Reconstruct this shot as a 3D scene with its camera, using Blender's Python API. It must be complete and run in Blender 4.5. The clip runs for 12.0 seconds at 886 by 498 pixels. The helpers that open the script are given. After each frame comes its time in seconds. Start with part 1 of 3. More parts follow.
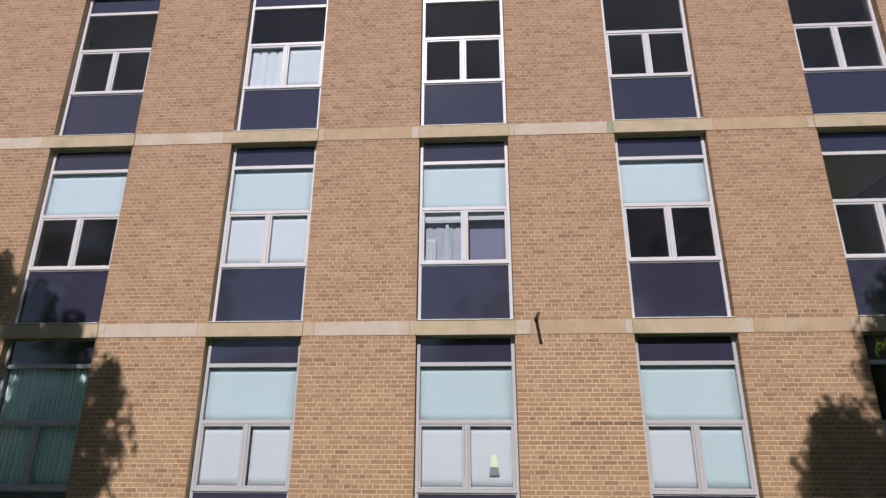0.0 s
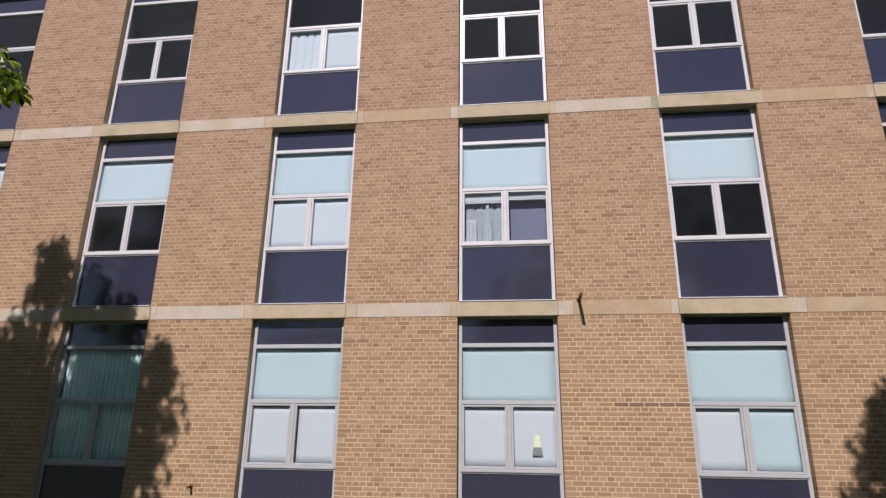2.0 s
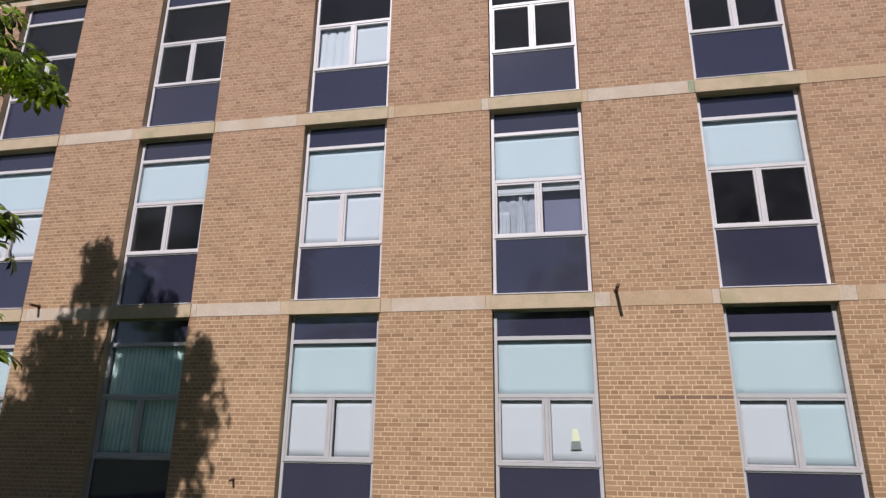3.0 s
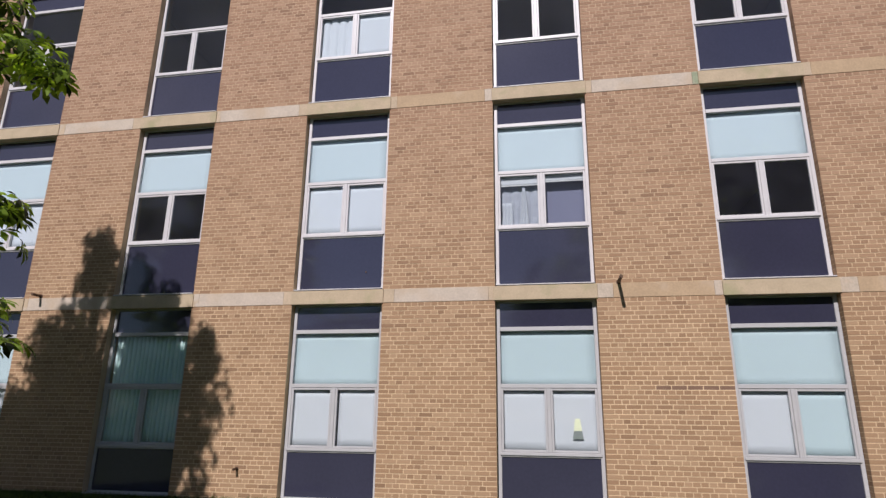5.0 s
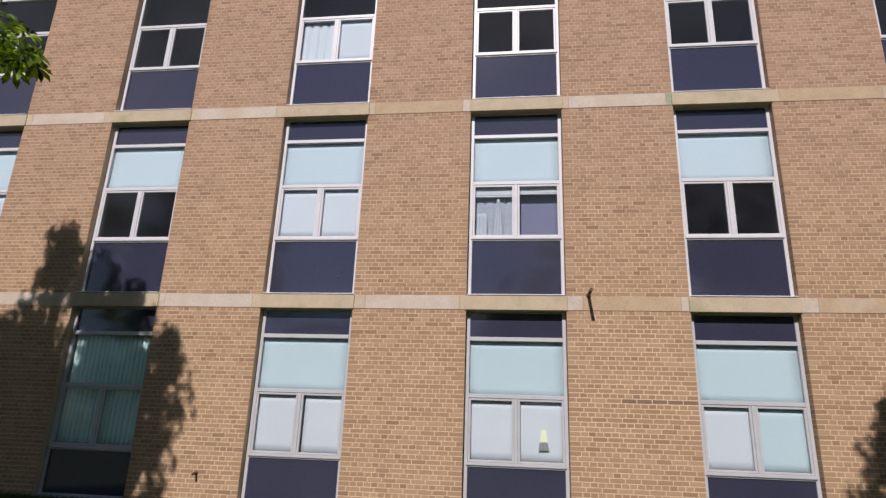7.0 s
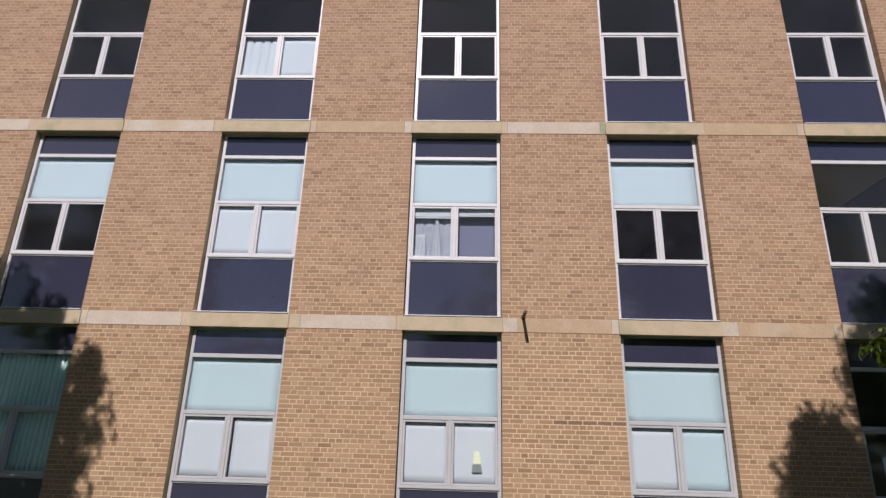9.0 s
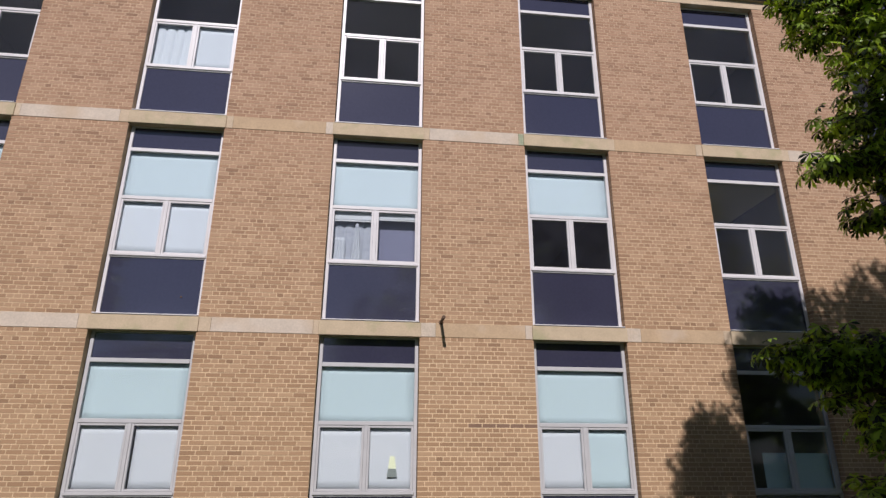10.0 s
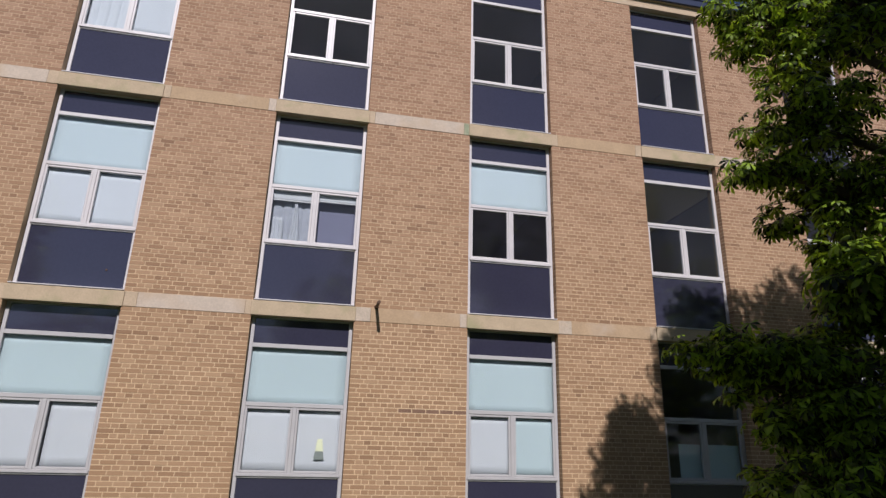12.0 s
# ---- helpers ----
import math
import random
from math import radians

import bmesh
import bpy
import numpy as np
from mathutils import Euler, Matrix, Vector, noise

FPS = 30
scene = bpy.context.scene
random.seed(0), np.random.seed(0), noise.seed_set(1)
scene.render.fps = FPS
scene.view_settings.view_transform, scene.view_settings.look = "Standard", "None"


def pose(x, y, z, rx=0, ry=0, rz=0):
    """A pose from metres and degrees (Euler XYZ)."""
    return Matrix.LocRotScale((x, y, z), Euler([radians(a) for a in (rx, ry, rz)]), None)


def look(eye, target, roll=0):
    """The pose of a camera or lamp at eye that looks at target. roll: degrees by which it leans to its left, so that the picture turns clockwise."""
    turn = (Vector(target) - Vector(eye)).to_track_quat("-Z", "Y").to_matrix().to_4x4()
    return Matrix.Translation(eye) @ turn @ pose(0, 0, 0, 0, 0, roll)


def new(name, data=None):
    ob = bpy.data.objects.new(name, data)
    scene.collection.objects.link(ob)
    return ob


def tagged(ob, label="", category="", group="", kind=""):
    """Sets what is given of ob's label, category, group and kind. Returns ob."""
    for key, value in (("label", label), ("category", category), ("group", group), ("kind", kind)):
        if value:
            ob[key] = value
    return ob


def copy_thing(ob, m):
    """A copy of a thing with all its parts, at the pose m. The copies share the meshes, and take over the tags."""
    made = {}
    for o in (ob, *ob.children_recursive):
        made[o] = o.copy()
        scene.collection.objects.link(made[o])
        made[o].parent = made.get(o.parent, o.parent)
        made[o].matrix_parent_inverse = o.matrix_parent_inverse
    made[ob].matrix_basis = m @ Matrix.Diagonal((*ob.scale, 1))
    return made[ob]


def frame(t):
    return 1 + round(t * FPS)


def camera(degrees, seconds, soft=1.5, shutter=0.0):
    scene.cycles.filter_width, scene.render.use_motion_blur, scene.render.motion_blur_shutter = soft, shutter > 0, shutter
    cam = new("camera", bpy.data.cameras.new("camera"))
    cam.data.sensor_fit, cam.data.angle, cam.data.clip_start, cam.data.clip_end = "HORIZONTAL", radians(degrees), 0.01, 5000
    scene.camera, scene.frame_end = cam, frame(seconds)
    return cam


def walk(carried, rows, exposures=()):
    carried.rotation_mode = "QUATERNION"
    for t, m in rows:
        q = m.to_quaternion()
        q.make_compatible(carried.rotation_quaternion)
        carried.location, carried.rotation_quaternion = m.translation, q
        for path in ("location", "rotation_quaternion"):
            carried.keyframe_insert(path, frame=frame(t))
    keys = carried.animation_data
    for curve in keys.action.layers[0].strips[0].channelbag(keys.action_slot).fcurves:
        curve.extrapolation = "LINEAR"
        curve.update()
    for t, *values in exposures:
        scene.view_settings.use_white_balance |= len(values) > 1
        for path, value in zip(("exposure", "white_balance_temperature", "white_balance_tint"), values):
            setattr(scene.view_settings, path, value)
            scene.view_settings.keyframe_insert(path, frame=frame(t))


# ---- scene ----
cam = camera(72.4, 12.0, soft=1.45)
EXPOSURE, KELVIN, TINT = 0.565, 5990, 20
PATH = [
    (0, (0.98, -9.281, 1.23), (0.865, -7.395, 1.884), 0.2),
    (0.5, (0.969, -9.284, 1.25), (0.832, -7.394, 1.89), 0.6),
    (1, (0.925, -9.284, 1.272), (0.772, -7.388, 1.891), 0.8),
    (1.5, (0.872, -9.305, 1.287), (0.696, -7.404, 1.884), 0.7),
    (2, (0.929, -9.263, 1.255), (0.689, -7.367, 1.846), 0.7),
    (2.5, (0.99, -9.197, 1.215), (0.675, -7.313, 1.805), 0.7),
    (3, (0.95, -9.202, 1.239), (0.595, -7.319, 1.814), 0.6),
    (5, (0.859, -9.225, 1.225), (0.512, -7.332, 1.773), 0.7),
    (5.5, (0.877, -9.22, 1.245), (0.54, -7.324, 1.784), 1.0),
    (6, (0.851, -9.222, 1.234), (0.537, -7.322, 1.776), 1.5),
    (6.5, (0.88, -9.211, 1.225), (0.586, -7.312, 1.781), 1.8),
    (7, (0.842, -9.218, 1.172), (0.587, -7.323, 1.758), 2.1),
    (9, (0.971, -9.243, 1.192), (0.893, -7.354, 1.843), 1.6),
    (9.5, (0.951, -9.269, 1.214), (0.997, -7.381, 1.875), 0.7),
    (10, (0.843, -9.29, 1.232), (1.054, -7.414, 1.891), 0.2),
    (10.5, (0.789, -9.252, 1.235), (1.144, -7.395, 1.886), 0.1),
    (11, (0.847, -9.286, 1.242), (1.264, -7.436, 1.876), 0.3),
    (11.5, (0.979, -9.326, 1.235), (1.383, -7.469, 1.858), 0.9),
    (12, (1.033, -9.336, 1.226), (1.406, -7.472, 1.846), 1.5),
]
walk(cam, [(t, look(eye, target, roll)) for t, eye, target, roll in PATH], [(t, EXPOSURE + more, KELVIN, TINT) for t, more in ((0.0, 0.0), (10.5, 0.0), (11.5, 0.04), (12.0, -0.1))])

# ---- world and sun ----
SUN = Vector((0.14, 1.0, -0.93)).normalized()  # the way the sunlight travels
elevation = math.asin(-SUN.z)
bearing = math.atan2(-SUN.x, -SUN.y)
world = bpy.data.worlds.new("sky")
scene.world = world
world.use_nodes = True
wn, wl = world.node_tree.nodes, world.node_tree.links
sky = wn.new("ShaderNodeTexSky")
sky.sky_type, sky.sun_disc = "NISHITA", False
sky.sun_elevation, sky.sun_rotation = elevation, bearing
sky.air_density, sky.dust_density, sky.ozone_density = 1.0, 0.25, 2.0
cloud, cover, mixed = wn.new("ShaderNodeTexNoise"), wn.new("ShaderNodeMapRange"), wn.new("ShaderNodeMix")
way = wn.new("ShaderNodeTexCoord")
cloud.inputs["Scale"].default_value, cloud.inputs["Detail"].default_value = 2.6, 6
cover.inputs["From Min"].default_value, cover.inputs["From Max"].default_value = 0.45, 0.70
mixed.data_type = "RGBA"
mixed.inputs["B"].default_value = (8.5, 8.7, 9.2, 1)
wl.new(way.outputs["Generated"], cloud.inputs["Vector"]), wl.new(cloud.outputs["Fac"], cover.inputs["Value"])
part_z, low_sky, both = wn.new("ShaderNodeSeparateXYZ"), wn.new("ShaderNodeMapRange"), wn.new("ShaderNodeMath")
wl.new(way.outputs["Generated"], part_z.inputs[0]), wl.new(part_z.outputs["Z"], low_sky.inputs["Value"])
low_sky.inputs["From Min"].default_value, low_sky.inputs["From Max"].default_value = 0.78, 0.4
both.operation = "MULTIPLY"
wl.new(cover.outputs[0], both.inputs[0]), wl.new(low_sky.outputs[0], both.inputs[1])
wl.new(both.outputs[0], mixed.inputs["Factor"]), wl.new(sky.outputs[0], mixed.inputs["A"])
wl.new(mixed.outputs["Result"], wn["Background"].inputs[0])
wn["Background"].inputs[1].default_value = 0.030
sun = new("sun", bpy.data.lights.new("sun", "SUN"))
sun.data.energy, sun.data.angle, sun.data.color = 3.15, radians(0.55), (1.0, 0.94, 0.85)
sun.matrix_world = look((0, 0, 30), Vector((0, 0, 30)) + SUN)


# ---- materials ----
def material(name, colour, rough=0.6, metal=0.0, vary=0.15, scale=6.0, fine=60.0, bump=0.0, spec=0.5, stain=None):
    """Base colour with broad stains and fine grain, and a little relief."""
    m = bpy.data.materials.new(name)
    m.use_nodes = True
    n, l = m.node_tree.nodes, m.node_tree.links
    b = n["Principled BSDF"]
    b.inputs["Roughness"].default_value, b.inputs["Metallic"].default_value = rough, metal
    b.inputs["Specular IOR Level"].default_value = spec
    co = n.new("ShaderNodeTexCoord")
    big, small = n.new("ShaderNodeTexNoise"), n.new("ShaderNodeTexNoise")
    big.inputs["Scale"].default_value, small.inputs["Scale"].default_value = scale, fine
    big.inputs["Detail"].default_value = 4
    geo = n.new("ShaderNodeNewGeometry")
    for t in (big, small):
        l.new(geo.outputs["Position"], t.inputs["Vector"])
    add = n.new("ShaderNodeMath")
    add.operation = "ADD"
    l.new(big.outputs["Fac"], add.inputs[0]), l.new(small.outputs["Fac"], add.inputs[1])
    rng = n.new("ShaderNodeMapRange")
    rng.inputs["From Min"].default_value, rng.inputs["From Max"].default_value = 0.6, 1.4
    rng.inputs["To Min"].default_value, rng.inputs["To Max"].default_value = 1 - vary, 1 + vary
    l.new(add.outputs[0], rng.inputs["Value"])
    mul = n.new("ShaderNodeVectorMath")
    mul.operation = "SCALE"
    mul.inputs[0].default_value = colour
    l.new(rng.outputs[0], mul.inputs["Scale"])
    l.new(mul.outputs[0], b.inputs["Base Color"])
    if stain:
        tint, spread, start = stain
        patch, edge, blend = n.new("ShaderNodeTexNoise"), n.new("ShaderNodeMapRange"), n.new("ShaderNodeMix")
        patch.inputs["Scale"].default_value, patch.inputs["Detail"].default_value = spread, 5
        edge.inputs["From Min"].default_value, edge.inputs["From Max"].default_value = start, start + 0.16
        edge.inputs["To Max"].default_value = 0.75
        blend.data_type = "RGBA"
        blend.inputs["B"].default_value = (*tint, 1)
        l.new(geo.outputs["Position"], patch.inputs["Vector"]), l.new(patch.outputs["Fac"], edge.inputs["Value"])
        l.new(edge.outputs[0], blend.inputs["Factor"]), l.new(mul.outputs[0], blend.inputs["A"])
        l.new(blend.outputs["Result"], b.inputs["Base Color"])
    if bump:
        bp = n.new("ShaderNodeBump")
        bp.inputs["Strength"].default_value, bp.inputs["Distance"].default_value = bump, 0.004
        l.new(small.outputs["Fac"], bp.inputs["Height"]), l.new(bp.outputs[0], b.inputs["Normal"])
    return m


def brick_material(name, single):
    """Tan wire-cut brick; each brick takes its own tone from a ramp."""
    m = material(name, (1, 1, 1), rough=0.9, vary=0.12, scale=0.9, fine=55, bump=0.5, spec=0.25)
    n, l = m.node_tree.nodes, m.node_tree.links
    b = n["Principled BSDF"]
    if single:
        rnd = n.new("ShaderNodeObjectInfo").outputs["Random"]
    else:
        rnd = n.new("ShaderNodeNewGeometry").outputs["Random Per Island"]
    ramp = n.new("ShaderNodeValToRGB")
    e = ramp.color_ramp.elements
    e[0].position, e[0].color = 0.0, (*BRICK_BURNT, 1)
    e[1].position, e[1].color = 1.0, (*BRICK_LIGHT, 1)
    dark = e.new(0.05)
    dark.color = (*BRICK_DARK, 1)
    mid = e.new(0.26)
    mid.color = (*BRICK_MID, 1)
    pink = e.new(0.62)
    pink.color = (*BRICK_PINK, 1)
    broad = [t for t in n if t.bl_idname == "ShaderNodeTexNoise" and t.inputs["Detail"].default_value == 4][0]
    squash = n.new("ShaderNodeVectorMath")
    squash.operation = "MULTIPLY"
    squash.inputs[1].default_value = (0.7, 0.7, 7.0)
    l.new(broad.inputs["Vector"].links[0].from_socket, squash.inputs[0]), l.new(squash.outputs[0], broad.inputs["Vector"])
    l.new(rnd, ramp.inputs[0])
    scaled = b.inputs["Base Color"].links[0].from_node
    l.new(ramp.outputs[0], scaled.inputs[0])
    return m


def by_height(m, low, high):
    """Tint a wall material from its lower to its upper storeys."""
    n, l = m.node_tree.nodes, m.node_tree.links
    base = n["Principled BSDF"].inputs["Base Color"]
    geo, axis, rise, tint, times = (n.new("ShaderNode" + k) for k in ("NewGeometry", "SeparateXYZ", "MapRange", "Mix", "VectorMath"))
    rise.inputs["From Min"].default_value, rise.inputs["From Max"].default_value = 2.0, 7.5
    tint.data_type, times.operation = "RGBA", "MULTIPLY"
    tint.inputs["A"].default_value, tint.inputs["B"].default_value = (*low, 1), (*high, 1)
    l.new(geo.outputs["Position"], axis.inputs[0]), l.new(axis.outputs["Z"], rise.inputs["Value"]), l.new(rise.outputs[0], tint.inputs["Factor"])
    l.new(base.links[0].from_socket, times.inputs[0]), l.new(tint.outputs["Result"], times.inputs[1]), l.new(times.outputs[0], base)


def glass_material():
    m = bpy.data.materials.new("window_glass")
    m.use_nodes = True
    n, l = m.node_tree.nodes, m.node_tree.links
    n.remove(n["Principled BSDF"])
    clear, gloss, mix, fr = (n.new("ShaderNode" + k) for k in ("BsdfTransparent", "BsdfGlossy", "MixShader", "LayerWeight"))
    clear.inputs[0].default_value = (0.93, 0.97, 0.97, 1)
    gloss.inputs["Roughness"].default_value = 0.015
    fr.inputs["Blend"].default_value = 0.5
    steep, gain = n.new("ShaderNodeMath"), n.new("ShaderNodeMath")
    steep.operation, gain.operation = "POWER", "MULTIPLY_ADD"
    steep.inputs[1].default_value = 5.0
    gain.inputs[1].default_value, gain.inputs[2].default_value = 0.9, 0.028
    l.new(fr.outputs["Facing"], steep.inputs[0]), l.new(steep.outputs[0], gain.inputs[0])
    wave = n.new("ShaderNodeTexNoise")
    wave.inputs["Scale"].default_value = 1.7
    geo = n.new("ShaderNodeNewGeometry")
    l.new(geo.outputs["Position"], wave.inputs["Vector"])
    bp = n.new("ShaderNodeBump")
    bp.inputs["Strength"].default_value, bp.inputs["Distance"].default_value = 0.12, 0.02
    l.new(wave.outputs["Fac"], bp.inputs["Height"]), l.new(bp.outputs[0], gloss.inputs["Normal"])
    l.new(gain.outputs[0], mix.inputs[0]), l.new(clear.outputs[0], mix.inputs[1]), l.new(gloss.outputs[0], mix.inputs[2])
    # a faint lavender diffuse veil, uneven over the pane
    veil, film, veil_share = n.new("ShaderNodeBsdfDiffuse"), n.new("ShaderNodeMixShader"), n.new("ShaderNodeMapRange")
    veil.inputs[0].default_value = (0.66, 0.66, 0.86, 1)
    uneven = n.new("ShaderNodeTexNoise")
    uneven.inputs["Scale"].default_value, uneven.inputs["Detail"].default_value = 2.2, 4
    l.new(geo.outputs["Position"], uneven.inputs["Vector"]), l.new(uneven.outputs["Fac"], veil_share.inputs["Value"])
    veil_share.inputs["From Min"].default_value, veil_share.inputs["From Max"].default_value = 0.3, 0.7
    veil_share.inputs["To Min"].default_value, veil_share.inputs["To Max"].default_value = 0.005, 0.013
    l.new(veil_share.outputs[0], film.inputs[0]), l.new(mix.outputs[0], film.inputs[1]), l.new(veil.outputs[0], film.inputs[2])
    l.new(film.outputs[0], n["Material Output"].inputs[0])
    return m


def leaf_material(name, dark, light):
    m = bpy.data.materials.new(name)
    m.use_nodes = True
    n, l = m.node_tree.nodes, m.node_tree.links
    b = n["Principled BSDF"]
    b.inputs["Roughness"].default_value, b.inputs["Specular IOR Level"].default_value = 0.42, 0.35
    ramp = n.new("ShaderNodeValToRGB")
    e = ramp.color_ramp.elements
    e[0].position, e[0].color, e[1].color = 0.18, (*dark, 1), (*light, 1)
    geo = n.new("ShaderNodeNewGeometry")
    l.new(geo.outputs["Random Per Island"], ramp.inputs[0])
    l.new(ramp.outputs[0], b.inputs["Base Color"])
    tr, mix, br = n.new("ShaderNodeBsdfTranslucent"), n.new("ShaderNodeMixShader"), n.new("ShaderNodeVectorMath")
    br.operation = "MULTIPLY"
    br.inputs[1].default_value = (1.7, 1.6, 0.5)
    l.new(ramp.outputs[0], br.inputs[0]), l.new(br.outputs[0], tr.inputs[0])
    mix.inputs[0].default_value = 0.46
    l.new(b.outputs[0], mix.inputs[1]), l.new(tr.outputs[0], mix.inputs[2])
    l.new(mix.outputs[0], n["Material Output"].inputs[0])
    return m


BRICK_BURNT, BRICK_DARK, BRICK_MID, BRICK_PINK, BRICK_LIGHT = (0.262, 0.162, 0.100), (0.304, 0.190, 0.117), (0.335, 0.212, 0.128), (0.365, 0.234, 0.145), (0.402, 0.268, 0.168)
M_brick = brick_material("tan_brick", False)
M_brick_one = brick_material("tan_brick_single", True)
M_brick_burnt = material("dark_burnt_brick", (0.215, 0.133, 0.088), 0.9, vary=0.2, scale=4, fine=70, bump=0.5, spec=0.25)
M_mortar = material("buff_mortar", (0.585, 0.442, 0.285), 0.95, vary=0.2, scale=2, fine=90, bump=0.4, spec=0.2)
# pinkish cast of the sky on the upper storeys put into the brick colour
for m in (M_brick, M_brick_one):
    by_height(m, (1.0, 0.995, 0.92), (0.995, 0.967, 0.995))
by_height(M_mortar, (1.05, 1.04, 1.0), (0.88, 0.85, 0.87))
M_stone = material("pale_limestone", (0.49, 0.385, 0.265), 0.85, vary=0.16, scale=3, fine=40, bump=0.3, spec=0.3, stain=((0.60, 0.57, 0.52), 1.9, 0.56))
M_stone_light = material("grey_limestone", (0.52, 0.44, 0.35), 0.85, vary=0.16, scale=4, fine=40, bump=0.3, spec=0.3, stain=((0.48, 0.36, 0.24), 1.1, 0.52))
M_lintel = material("yellowed_concrete", (0.47, 0.375, 0.25), 0.8, vary=0.12, scale=5, fine=40, bump=0.3, spec=0.3, stain=((0.26, 0.28, 0.13), 1.6, 0.55))
M_frame = material("white_painted_aluminium", (0.60, 0.58, 0.575), 0.4, vary=0.07, scale=5, fine=50)
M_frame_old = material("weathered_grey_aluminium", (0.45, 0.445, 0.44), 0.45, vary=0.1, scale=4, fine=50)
M_panel = material("navy_spandrel_panel", (0.039, 0.039, 0.065), 0.07, vary=0.1, scale=1.2, fine=25, spec=1.0)
M_glass = glass_material()
M_blind = material("white_blind_fabric", (0.575, 0.58, 0.605), 0.85, vary=0.04, scale=1.5, fine=90)
M_aqua = material("aqua_blind_fabric", (0.49, 0.575, 0.595), 0.85, vary=0.04, scale=1.5, fine=90)
# lighter copies of the blind fabrics: the sky's reflection put into the colour
M_aqua_sky = material("aqua_fabric_sky_reflection", (0.53, 0.605, 0.645), 0.85, vary=0.04, scale=1.5, fine=90)
M_white_sky = material("white_fabric_sky_reflection", (0.60, 0.62, 0.665), 0.85, vary=0.04, scale=1.5, fine=90)
M_curtain = material("pale_green_curtain", (0.70, 0.85, 0.81), 0.9, vary=0.06, scale=3, fine=80)
M_mirrored_sky = material("lavender_mirrored_sky", (0.17, 0.17, 0.25), 0.9, vary=0.06)
M_net = material("grey_net", (0.36, 0.37, 0.42), 0.9, vary=0.2, scale=14)
M_drape = material("pale_drape", (0.44, 0.45, 0.49), 0.9, vary=0.15, scale=7)
M_inside = material("interior_plaster", (0.36, 0.33, 0.26), 0.9, vary=0.06)
M_floor = material("interior_floor", (0.16, 0.12, 0.09), 0.7)
M_rust = material("rusted_iron_pipe", (0.10, 0.055, 0.03), 0.75, vary=0.3, scale=30, fine=120, bump=0.4)
M_fascia = material("dark_blue_metal_fascia", (0.035, 0.045, 0.085), 0.35, vary=0.1)
M_roof = material("roof_gravel", (0.25, 0.24, 0.22), 0.95, fine=80)
M_earth = material("grassy_soil", (0.040, 0.055, 0.020), 0.95, vary=0.35, scale=1.5, fine=30, bump=0.6, spec=0.05)
M_blade = leaf_material("grass_blade", (0.035, 0.07, 0.015), (0.10, 0.15, 0.035))
M_bark = material("grey_brown_bark", (0.10, 0.075, 0.05), 0.95, vary=0.35, scale=8, fine=45, bump=0.8)
M_leaf = leaf_material("chestnut_leaf", (0.010, 0.017, 0.005), (0.33, 0.49, 0.050))
M_yellow = material("yellow_paper", (0.78, 0.77, 0.52), 0.7, vary=0.05)
M_stone_white = material("bleached_limestone", (0.50, 0.42, 0.325), 0.85, vary=0.22, scale=6, fine=40, bump=0.3, spec=0.3, stain=((0.47, 0.35, 0.235), 3.0, 0.54))
M_stone_tan = material("warm_tan_limestone", (0.45, 0.325, 0.20), 0.85, vary=0.16, scale=3, fine=40, bump=0.3, spec=0.3, stain=((0.50, 0.40, 0.30), 1.7, 0.58))
M_stone_moss = material("mossy_limestone", (0.30, 0.33, 0.22), 0.9, vary=0.25, scale=9, fine=50, bump=0.4, spec=0.2, stain=((0.50, 0.42, 0.32), 5.0, 0.5))
M_olive = material("olive_ceiling_board", (0.74, 0.68, 0.44), 0.9, vary=0.08)
M_grey = material("grey_paper", (0.22, 0.24, 0.22), 0.7, vary=0.05)


# ---- builders ----
def bar(bm, x0, x1, y0, y1, z0, z1, bevel=0.0):
    """A box with its edges slightly rounded."""
    made = bmesh.ops.create_cube(bm, size=1.0, matrix=Matrix.Translation(((x0 + x1) / 2, (y0 + y1) / 2, (z0 + z1) / 2)) @ Matrix.Diagonal((x1 - x0, y1 - y0, z1 - z0, 1)))
    if bevel:
        edges = list({e for v in made["verts"] for e in v.link_edges})
        bmesh.ops.bevel(bm, geom=edges, offset=bevel, segments=1, affect="EDGES")


def link(name, bm, mat, parent=None, label=""):
    me = bpy.data.meshes.new(name)
    bm.to_mesh(me), bm.free()
    me.materials.append(mat)
    ob = new(name, me)
    ob.parent = parent
    return tagged(ob, label)


def part(name, bm, mat, parent, label=""):
    return link(name, bm, mat, parent, label)


def part_bars(name, bars, mat, parent, bevel=0.004, label=""):
    bm = bmesh.new()
    for b in bars:
        bar(bm, *b, bevel)
    return link(name, bm, mat, parent, label)


def raw(name, verts, faces, mat, parent=None, smooth=False):
    me = bpy.data.meshes.new(name)
    me.from_pydata([tuple(v) for v in verts], [], [tuple(f) for f in faces])
    me.materials.append(mat)
    if smooth:
        me.polygons.foreach_set("use_smooth", [True] * len(me.polygons))
    me.update()
    ob = new(name, me)
    ob.parent = parent
    return ob


